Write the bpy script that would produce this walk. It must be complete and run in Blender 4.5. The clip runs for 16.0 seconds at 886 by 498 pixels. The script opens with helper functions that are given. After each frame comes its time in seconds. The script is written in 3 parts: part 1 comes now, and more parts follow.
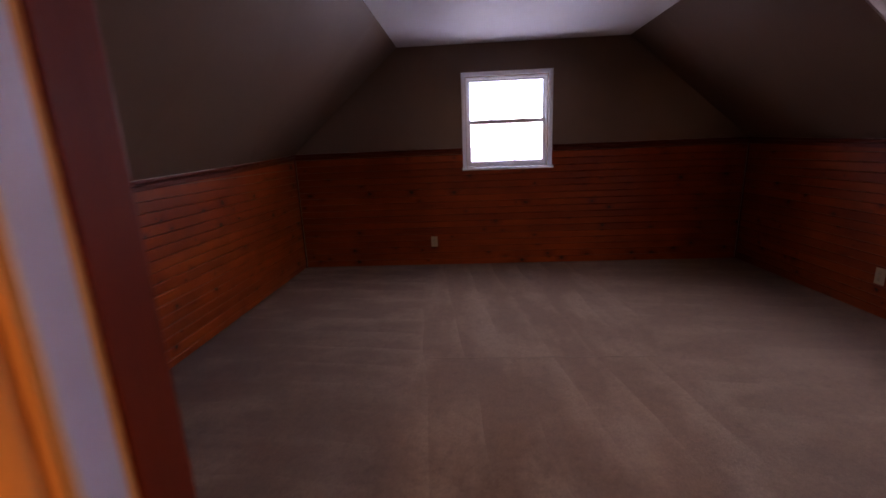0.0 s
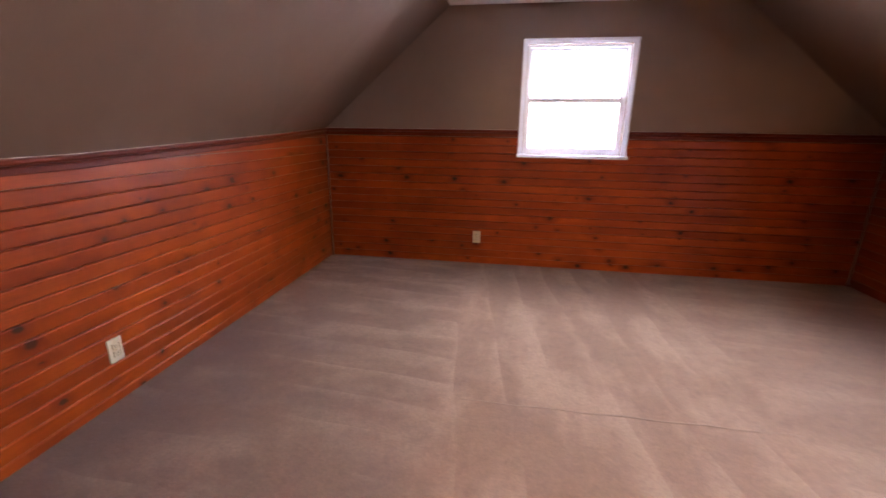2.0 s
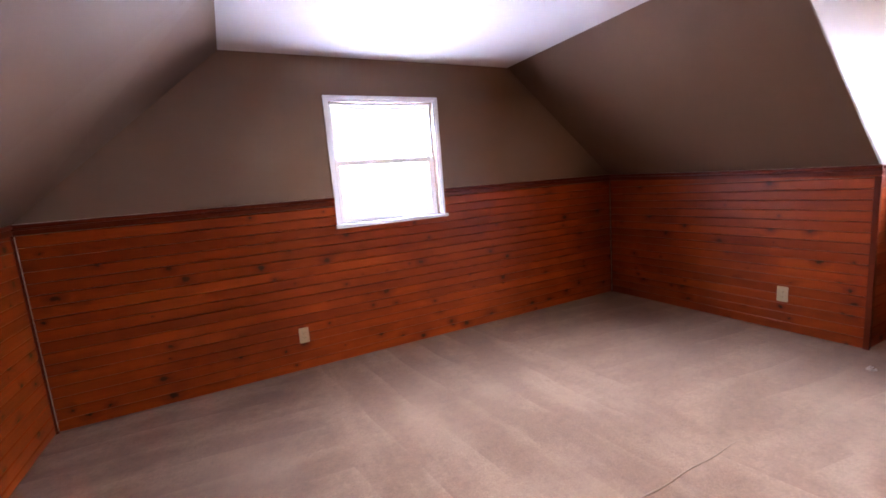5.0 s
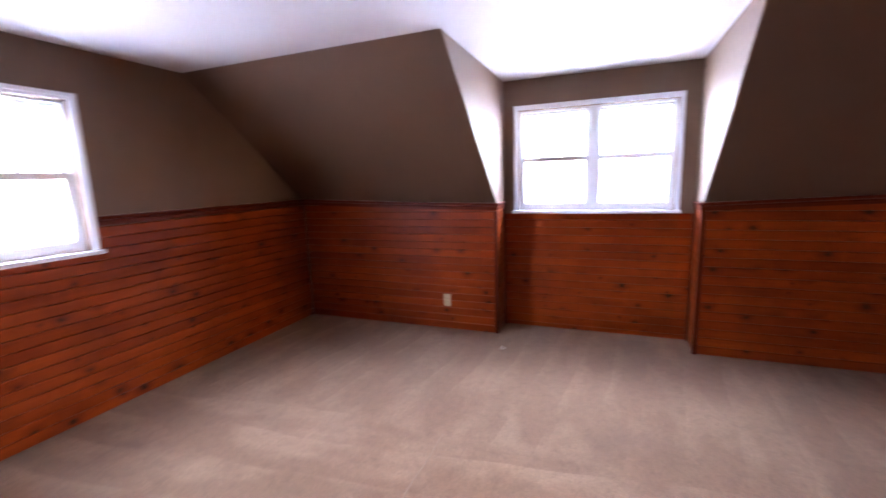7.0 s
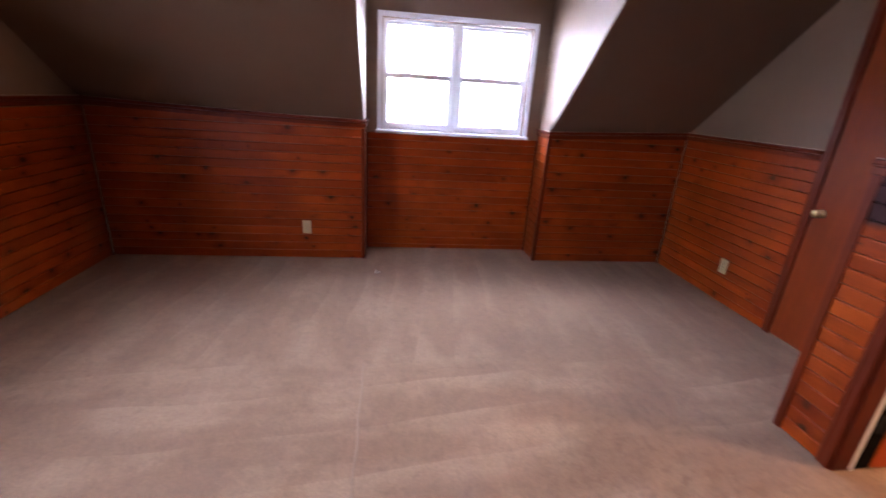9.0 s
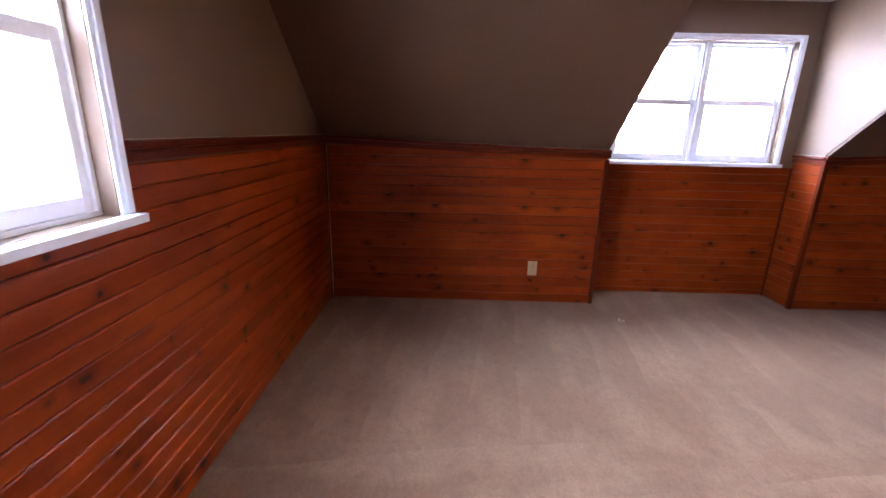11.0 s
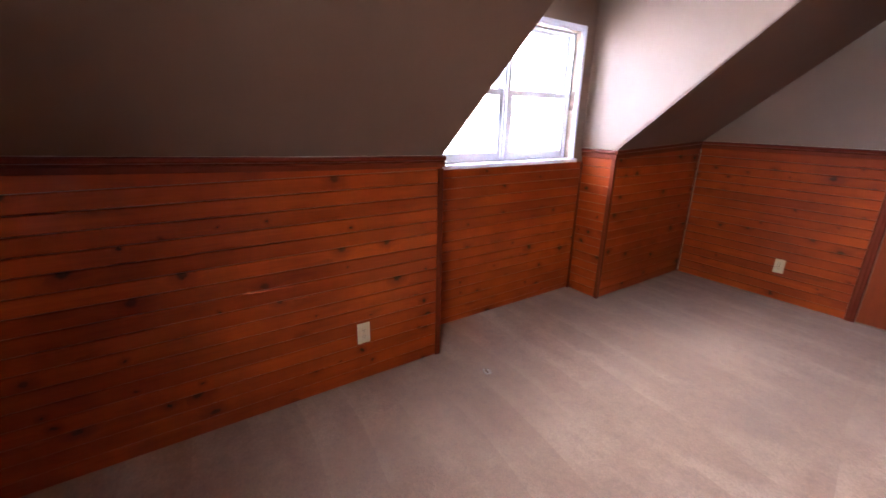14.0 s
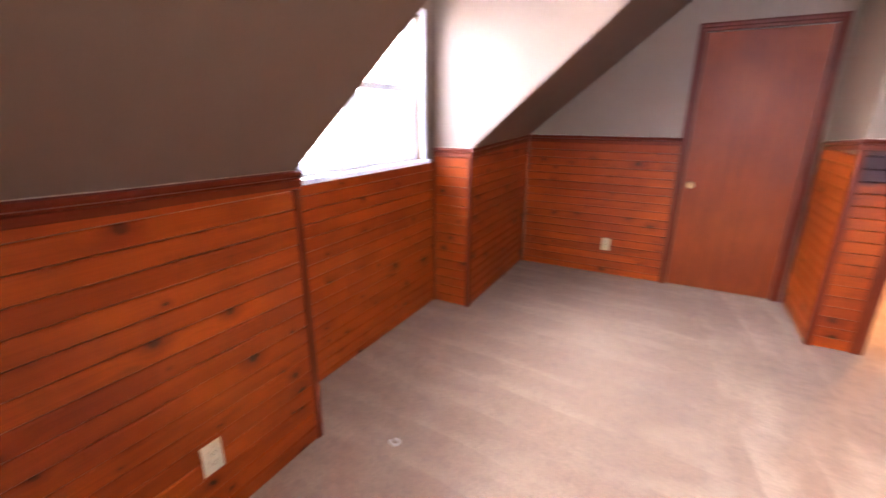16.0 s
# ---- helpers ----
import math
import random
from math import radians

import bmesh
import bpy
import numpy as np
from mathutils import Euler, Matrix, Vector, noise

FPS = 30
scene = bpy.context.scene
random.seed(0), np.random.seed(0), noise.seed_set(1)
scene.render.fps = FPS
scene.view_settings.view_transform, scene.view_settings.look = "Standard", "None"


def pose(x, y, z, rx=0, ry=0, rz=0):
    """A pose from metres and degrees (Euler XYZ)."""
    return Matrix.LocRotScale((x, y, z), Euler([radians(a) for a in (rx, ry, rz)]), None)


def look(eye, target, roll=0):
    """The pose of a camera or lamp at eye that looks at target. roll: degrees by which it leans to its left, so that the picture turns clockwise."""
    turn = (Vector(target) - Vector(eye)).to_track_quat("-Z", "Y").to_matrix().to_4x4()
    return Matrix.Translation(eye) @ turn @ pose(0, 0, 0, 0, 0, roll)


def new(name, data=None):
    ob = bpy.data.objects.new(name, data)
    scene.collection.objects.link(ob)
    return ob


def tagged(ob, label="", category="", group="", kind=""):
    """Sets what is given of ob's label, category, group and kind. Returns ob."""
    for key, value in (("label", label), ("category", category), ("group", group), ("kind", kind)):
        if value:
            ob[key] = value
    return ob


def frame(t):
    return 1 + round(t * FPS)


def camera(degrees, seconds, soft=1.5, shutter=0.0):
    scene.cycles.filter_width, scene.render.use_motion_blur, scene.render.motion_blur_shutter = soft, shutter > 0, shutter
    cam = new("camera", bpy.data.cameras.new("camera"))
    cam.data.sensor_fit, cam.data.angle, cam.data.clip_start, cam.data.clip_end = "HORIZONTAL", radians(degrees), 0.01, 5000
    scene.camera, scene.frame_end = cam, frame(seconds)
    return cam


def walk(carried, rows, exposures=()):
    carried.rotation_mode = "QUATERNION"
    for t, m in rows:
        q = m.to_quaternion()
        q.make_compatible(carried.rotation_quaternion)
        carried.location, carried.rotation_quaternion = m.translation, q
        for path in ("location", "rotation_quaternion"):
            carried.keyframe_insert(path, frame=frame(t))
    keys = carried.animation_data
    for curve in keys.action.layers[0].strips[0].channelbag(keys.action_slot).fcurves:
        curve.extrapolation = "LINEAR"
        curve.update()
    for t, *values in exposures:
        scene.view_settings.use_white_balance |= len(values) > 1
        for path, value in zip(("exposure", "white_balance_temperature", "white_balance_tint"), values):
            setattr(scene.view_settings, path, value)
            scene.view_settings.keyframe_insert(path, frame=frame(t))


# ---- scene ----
cam = camera(92.7, 16.0, soft=1.55, shutter=0.5)
PATH = [
    (0, (1.964, -4.704, 1.305), (1.837, -2.763, 0.843), -2.3),
    (0.5, (2.0, -4.524, 1.307), (1.912, -2.573, 0.873), -2.0),
    (1, (1.974, -4.357, 1.311), (1.779, -2.425, 0.831), -2.7),
    (1.5, (1.939, -4.186, 1.314), (1.802, -2.255, 0.812), 1.0),
    (2, (1.877, -4.074, 1.313), (1.574, -2.176, 0.762), 0.8),
    (2.5, (1.761, -3.891, 1.254), (1.292, -2.016, 0.743), 1.0),
    (3, (1.837, -3.714, 1.301), (1.403, -1.82, 0.826), 1.1),
    (3.5, (1.845, -3.565, 1.265), (1.85, -1.617, 0.814), 1.4),
    (3.7, (1.714, -3.514, 1.16), (1.958, -1.564, 0.789), -1.6),
    (5.8, (1.079, -3.216, 1.425), (2.202, -1.59, 1.12), -3.4),
    (6, (1.05, -3.194, 1.43), (2.272, -1.648, 1.087), -3.4),
    (6.5, (1.042, -3.171, 1.474), (2.577, -1.948, 1.093), -0.2),
    (7, (1.145, -3.104, 1.471), (2.978, -2.373, 1.143), -1.9),
    (7.5, (1.188, -2.962, 1.502), (3.129, -2.633, 1.151), -1.2),
    (8, (1.136, -2.865, 1.512), (3.064, -3.022, 1.005), 1.0),
    (8.5, (1.079, -2.642, 1.48), (2.921, -3.006, 0.79), 1.6),
    (9, (1.161, -2.362, 1.456), (3.026, -2.619, 0.781), 3.7),
    (9.5, (1.293, -1.964, 1.446), (3.195, -1.952, 0.826), 0.8),
    (9.7, (1.32, -1.733, 1.417), (3.223, -1.605, 0.815), 0.4),
    (11.8, (1.942, -0.89, 1.346), (3.876, -1.072, 0.871), 1.3),
    (12, (2.031, -0.91, 1.386), (3.945, -1.208, 0.886), 1.2),
    (12.5, (2.186, -0.793, 1.42), (4.01, -1.407, 0.878), 0.4),
    (13, (2.433, -0.812, 1.37), (4.209, -1.537, 0.806), 0.3),
    (13.5, (2.69, -0.829, 1.399), (4.417, -1.651, 0.814), 0.2),
    (14, (2.936, -0.787, 1.435), (4.498, -1.888, 0.843), 1.3),
    (14.5, (3.146, -0.755, 1.444), (4.63, -1.925, 0.788), 0.3),
    (15, (3.388, -0.835, 1.418), (4.877, -2.011, 0.786), -0.2),
    (15.5, (3.51, -0.935, 1.433), (4.876, -2.262, 0.821), -0.9),
    (16, (3.612, -0.967, 1.435), (4.516, -2.649, 0.841), 0.3),
]
walk(cam, [(t, look(eye, target, roll)) for t, eye, target, roll in PATH],
     exposures=[(0.0, 2.55, 6600, 40), (0.5, 3.83, 6600, 36), (1.0, 4.50, 6650, 32), (1.5, 4.65, 6650, 30), (3.5, 4.85, 6600, 29),
                (6.0, 5.05, 6100, 26), (7.0, 4.80, 6100, 26), (8.5, 4.55, 6250, 29), (9.5, 4.50, 6200, 27), (12.0, 4.85, 6150, 25),
                (14.0, 4.95, 6250, 26), (15.5, 5.40, 6460, 27), (16.0, 5.60, 6450, 24)])

# ---------------------------------------------------------------- light
world = bpy.data.worlds.new("overcast_sky")
scene.world = world
world.use_nodes = True
wn, wl = world.node_tree.nodes, world.node_tree.links
sky = wn.new("ShaderNodeTexSky")
sky.sky_type, sky.sun_disc = "NISHITA", False
sky.sun_elevation, sky.sun_rotation = radians(63), radians(264)
sky.air_density, sky.dust_density = 1.0, 0.6
wl.new(sky.outputs["Color"], wn["Background"].inputs["Color"])
wn["Background"].inputs["Strength"].default_value = 0.15


def lamp(name, kind, m, energy, colour, **kw):
    data = bpy.data.lights.new(name, kind)
    data.energy, data.color = energy, colour
    if kind == "AREA":
        data.shape, data.size, data.size_y = "RECTANGLE", kw["w"], kw["h"]
    elif kind == "SUN":
        data.angle = radians(kw["angle"])
    else:
        data.shadow_soft_size = kw["r"]
    ob = new(name, data)
    ob.matrix_world = m
    return ob


lamp("sun", "SUN", look((-6, -0.7, 12), (0, 0, 0)), 5.0, (1.0, 0.97, 0.93), angle=6)
# the bright overcast sky before each window
lamp("sky_dormer", "AREA", look((6.0, -2.945, 2.15), (2.3, -2.945, 1.75)), 36, (0.75, 0.865, 1.0), w=4.2, h=1.3)
lamp("sky_gable", "AREA", look((2.39, 0.95, 2.18), (2.39, -2.4, 1.85)), 37, (0.75, 0.865, 1.0), w=4.0, h=1.75)
lamp("hall_lamp", "POINT", pose(1.72, -5.7, 2.1), 7.0, (1.0, 0.69, 0.38), r=0.09)


# ---------------------------------------------------------------- materials
def material(name, rough=0.6, metal=0.0, spec=0.5):
    m = bpy.data.materials.new(name)
    m.use_nodes = True
    nt = m.node_tree
    b = nt.nodes["Principled BSDF"]
    b.inputs["Roughness"].default_value = rough
    b.inputs["Metallic"].default_value = metal
    b.inputs["Specular IOR Level"].default_value = spec
    return m, nt, b


def nd(nt, kind, ins=None, **props):
    n = nt.nodes.new(kind)
    for k, v in props.items():
        if k == "operation":
            n.operation = v
        elif k == "data_type":
            n.data_type = v
        elif k == "blend_type":
            n.blend_type = v
        elif k == "feature":
            n.feature = v
        elif k == "dims":
            if kind == "ShaderNodeTexNoise":
                n.noise_dimensions = v
            else:
                n.voronoi_dimensions = v
    for k, v in (ins or {}).items():
        if hasattr(v, "is_output"):
            nt.links.new(v, n.inputs[k])
        else:
            n.inputs[k].default_value = v
    return n


def math_(nt, op, a, b=0.0, c=0.0):
    return nd(nt, "ShaderNodeMath", {0: a, 1: b, 2: c}, operation=op).outputs[0]


def mix_(nt, fac, a, b, mode="MIX"):
    n = nd(nt, "ShaderNodeMix", data_type="RGBA", blend_type=mode)
    for sock, v in ((n.inputs[0], fac), (n.inputs[6], a), (n.inputs[7], b)):
        if hasattr(v, "is_output"):
            nt.links.new(v, sock)
        else:
            sock.default_value = v if isinstance(v, float) else (*v, 1.0)
    return n.outputs[2]


def ramp_(nt, fac, lo, hi):
    return nd(nt, "ShaderNodeMapRange", {0: fac, 1: lo, 2: hi, 3: 0.0, 4: 1.0}).outputs[0]


def noise_(nt, vec, scale, detail=3.0, rough=0.55):
    return nd(nt, "ShaderNodeTexNoise", {"Vector": vec, "Scale": scale, "Detail": detail, "Roughness": rough}).outputs["Fac"]


def bump_(nt, b, height, strength, dist):
    n = nd(nt, "ShaderNodeBump", {"Height": height, "Strength": strength, "Distance": dist})
    nt.links.new(n.outputs[0], b.inputs["Normal"])


def wood(name, light, dark, knot, rough, axis, knots=True, vary=0.35, stain=None):
    """Stained, varnished wood with grain along one local axis (0 = x, 2 = z)."""
    m, nt, b = material(name, rough, spec=0.17 if knots else 0.14)
    co = nd(nt, "ShaderNodeTexCoord").outputs["Object"]
    world_at = nd(nt, "ShaderNodeNewGeometry").outputs["Position"]
    rnd = nd(nt, "ShaderNodeObjectInfo").outputs["Random"]
    shift = nd(nt, "ShaderNodeCombineXYZ", {0: math_(nt, "MULTIPLY", rnd, 71.0), 1: math_(nt, "MULTIPLY", rnd, 13.0), 2: math_(nt, "MULTIPLY", rnd, 37.0)}).outputs[0]
    at = nd(nt, "ShaderNodeVectorMath", {0: co, 1: shift}, operation="ADD").outputs[0]
    sep = nd(nt, "ShaderNodeSeparateXYZ", {0: at})
    d = None
    if knots:
        wob = math_(nt, "MULTIPLY", math_(nt, "SUBTRACT", noise_(nt, at, 26.0, 2.0), 0.5), 0.03)
        flat = nd(nt, "ShaderNodeCombineXYZ", {0: math_(nt, "MULTIPLY", math_(nt, "ADD", sep.outputs[0], wob), 0.74), 1: math_(nt, "ADD", sep.outputs[2], wob), 2: 0.0}).outputs[0]
        vo = nd(nt, "ShaderNodeTexVoronoi", {"Vector": flat, "Scale": 5.8, "Randomness": 1.0}, feature="F1", dims="2D")
        pick = nd(nt, "ShaderNodeSeparateColor", {0: vo.outputs["Color"]})
        size = math_(nt, "ADD", 0.022, math_(nt, "MULTIPLY", math_(nt, "POWER", pick.outputs[0], 2.0), 0.105))
        d = math_(nt, "DIVIDE", vo.outputs["Distance"], size)
        on = nd(nt, "ShaderNodeMath", {0: pick.outputs[1], 1: 0.3}, operation="GREATER_THAN").outputs[0]
        # the grain bends round each knot
        bend = math_(nt, "MULTIPLY", math_(nt, "MULTIPLY", math_(nt, "SUBTRACT", 1.0, ramp_(nt, d, 0.5, 5.0)), on), 0.03)
        at = nd(nt, "ShaderNodeVectorMath", {0: at, 1: nd(nt, "ShaderNodeCombineXYZ", {0: 0.0, 1: 0.0, 2: bend}).outputs[0]}, operation="ADD").outputs[0]
    long = [1.3, 30.0, 30.0] if axis == 0 else [30.0, 30.0, 1.3]
    fine = [6.0, 190.0, 190.0] if axis == 0 else [190.0, 190.0, 6.0]
    g1 = noise_(nt, nd(nt, "ShaderNodeVectorMath", {0: at, 1: long}, operation="MULTIPLY").outputs[0], 1.0, 4.0, 0.6)
    g2 = noise_(nt, nd(nt, "ShaderNodeVectorMath", {0: at, 1: fine}, operation="MULTIPLY").outputs[0], 1.0, 2.0, 0.5)
    blot = noise_(nt, nd(nt, "ShaderNodeVectorMath", {0: at, 1: (0.6, 1.0, 1.0) if axis == 0 else (1.0, 1.0, 0.6)}, operation="MULTIPLY").outputs[0], 4.0, 4.0, 0.6)
    # uneven stain that runs over several boards
    wash = noise_(nt, world_at, 2.3, 4.0, 0.6)
    f = math_(nt, "ADD", math_(nt, "MULTIPLY", g1, 0.40), math_(nt, "MULTIPLY", g2, 0.22))
    f = math_(nt, "ADD", f, math_(nt, "MULTIPLY", math_(nt, "SUBTRACT", blot, 0.5), 0.55))
    f = math_(nt, "ADD", f, math_(nt, "MULTIPLY", math_(nt, "SUBTRACT", wash, 0.5), 0.6))
    col = mix_(nt, ramp_(nt, f, 0.12, 0.74), light, dark)
    col = mix_(nt, math_(nt, "MULTIPLY", math_(nt, "SUBTRACT", 1.0, rnd), vary), col, dark)
    if knots:
        core = math_(nt, "SUBTRACT", 1.0, ramp_(nt, d, 0.6, 1.1))
        halo = math_(nt, "MULTIPLY", math_(nt, "SUBTRACT", 1.0, ramp_(nt, d, 0.8, 3.4)), 0.6)
        col = mix_(nt, math_(nt, "MULTIPLY", halo, on), col, dark)
        col = mix_(nt, math_(nt, "MULTIPLY", math_(nt, "MULTIPLY", core, on), math_(nt, "ADD", 0.62, math_(nt, "MULTIPLY", pick.outputs[2], 0.36))), col, knot)
        # a few dark smears where the stain soaked in
        smear = nd(nt, "ShaderNodeVectorMath", {0: at, 1: (2.2, 9.0, 9.0)}, operation="MULTIPLY").outputs[0]
        col = mix_(nt, math_(nt, "MULTIPLY", ramp_(nt, noise_(nt, smear, 1.0, 3.0), 0.66, 0.8), 0.6), col, knot)
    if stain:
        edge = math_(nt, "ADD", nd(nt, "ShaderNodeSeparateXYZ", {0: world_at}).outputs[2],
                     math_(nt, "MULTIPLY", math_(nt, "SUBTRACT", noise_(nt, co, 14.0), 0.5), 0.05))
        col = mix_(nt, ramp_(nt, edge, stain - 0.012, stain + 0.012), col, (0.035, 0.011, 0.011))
    nt.links.new(col, b.inputs["Base Color"])
    r = math_(nt, "ADD", rough - 0.08, math_(nt, "ADD", math_(nt, "MULTIPLY", g1, 0.1), math_(nt, "MULTIPLY", wash, 0.1)))
    nt.links.new(r, b.inputs["Roughness"])
    bump_(nt, b, math_(nt, "ADD", g2, math_(nt, "MULTIPLY", g1, 0.8)), 0.22, 0.0012)
    return m


PINE = wood("stained_knotty_pine", (0.322, 0.0525, 0.0036), (0.083, 0.0054, 0.0014), (0.016, 0.005, 0.003), 0.36, 0)
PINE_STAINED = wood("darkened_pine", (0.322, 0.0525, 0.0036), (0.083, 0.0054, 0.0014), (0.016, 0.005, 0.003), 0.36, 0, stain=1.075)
TRIM_X = wood("stained_trim_lengthwise", (0.1224, 0.0158, 0.0029), (0.054, 0.0058, 0.0022), (0.02, 0.007, 0.004), 0.38, 0, knots=False)
TRIM_Z = wood("stained_trim_upright", (0.1224, 0.0158, 0.0029), (0.054, 0.0058, 0.0022), (0.02, 0.007, 0.004), 0.38, 2, knots=False)
HONEY = wood("honey_pine", (0.56, 0.25, 0.06), (0.42, 0.16, 0.034), (0.1, 0.04, 0.01), 0.42, 2, knots=False)
LEAF_WOOD = wood("orange_door_veneer", (0.42, 0.075, 0.010), (0.27, 0.040, 0.006), (0.02, 0.007, 0.004), 0.42, 2, knots=False, vary=0.1)
DOOR_WOOD = wood("stained_door_veneer", (0.19, 0.032, 0.0045), (0.075, 0.010, 0.002), (0.02, 0.007, 0.004), 0.42, 2, knots=False, vary=0.15)


def paint(name, colour, rough, relief, blotch=0.06):
    m, nt, b = material(name, rough)
    co = nd(nt, "ShaderNodeNewGeometry").outputs["Position"]
    n1, n2 = noise_(nt, co, 1.3, 3.0), noise_(nt, co, 9.0, 3.0)
    f = math_(nt, "ADD", math_(nt, "MULTIPLY", n1, 0.7), math_(nt, "MULTIPLY", n2, 0.3))
    dark = [c * (1 - 2.2 * blotch) for c in colour]
    nt.links.new(mix_(nt, ramp_(nt, f, 0.3, 0.7), colour, dark), b.inputs["Base Color"])
    bump_(nt, b, math_(nt, "ADD", noise_(nt, co, 260.0, 2.0), math_(nt, "MULTIPLY", noise_(nt, co, 6.0, 2.0), 1.5)), relief, 0.001)
    return m


# one taupe paint twice: slopes coloured as shaded, upright walls as lit
SLOPE_PAINT_SHADED = paint("taupe_paint_shaded", (0.116, 0.060, 0.032), 0.6, 0.2)
WALL_PAINT_LIT = paint("taupe_paint_lit", (0.165, 0.102, 0.062), 0.55, 0.2)
CEILING_PAINT = paint("white_ceiling_paint", (0.66, 0.65, 0.67), 0.75, 0.35, 0.03)
WHITE_PAINT = paint("white_gloss_paint", (0.80, 0.86, 0.95), 0.32, 0.08, 0.03)
VINYL = paint("white_window_vinyl", (0.84, 0.88, 0.93), 0.35, 0.03, 0.02)
# white vinyl made slightly translucent, its glow standing in for window glare
vt = VINYL.node_tree
thin = nd(vt, "ShaderNodeBsdfTranslucent", {"Color": (0.86, 0.88, 0.95, 1.0)})
both = nd(vt, "ShaderNodeMixShader", {0: 0.015})
vt.links.new(vt.nodes["Principled BSDF"].outputs[0], both.inputs[1])
vt.links.new(thin.outputs[0], both.inputs[2])
vt.links.new(both.outputs[0], vt.nodes["Material Output"].inputs["Surface"])
# left jamb's strip, greyer than the white one on the right
GREY_STRIP = paint("greyed_white_strip", (0.42, 0.40, 0.46), 0.45, 0.2, 0.12)
HALL_PAINT = paint("cream_hall_paint", (0.496, 0.4, 0.264), 0.6, 0.2)
IVORY = paint("ivory_plastic", (0.52, 0.44, 0.28), 0.35, 0.02, 0.03)
SNOW = paint("snow", (0.82, 0.83, 0.86), 0.85, 0.5, 0.05)
CAULK = paint("pale_caulk", (0.42, 0.33, 0.26), 0.6, 0.3, 0.15)
CREASE = paint("raised_carpet_edge", (0.30, 0.195, 0.125), 0.95, 0.8, 0.12)
LINT = paint("pale_lint", (0.52, 0.42, 0.33), 0.9, 0.6, 0.05)


def plain(name, colour, rough, metal=0.0, spec=0.5):
    m, nt, b = material(name, rough, metal, spec)
    co = nd(nt, "ShaderNodeTexCoord").outputs["Object"]
    f = noise_(nt, co, 40.0, 3.0)
    nt.links.new(mix_(nt, f, [c * 0.8 for c in colour], colour), b.inputs["Base Color"])
    return m


BRASS = plain("aged_brass", (0.62, 0.47, 0.24), 0.28, 1.0)
BLACK_METAL = plain("black_hinge_metal", (0.012, 0.009, 0.009), 0.45, 0.6)
# near-black for the strip that paints the hinge gap's shade
GAP_BLACK = plain("gap_black", (0.004, 0.003, 0.003), 0.95, spec=0.05)
SLOT = plain("dark_slot", (0.05, 0.04, 0.03), 0.6)
BARK = plain("grey_bark", (0.55, 0.51, 0.52), 0.9)

m, nt, b = material("window_glass", 0.0)
b.inputs["Transmission Weight"].default_value = 1.0
b.inputs["IOR"].default_value = 1.45
GLASS = m


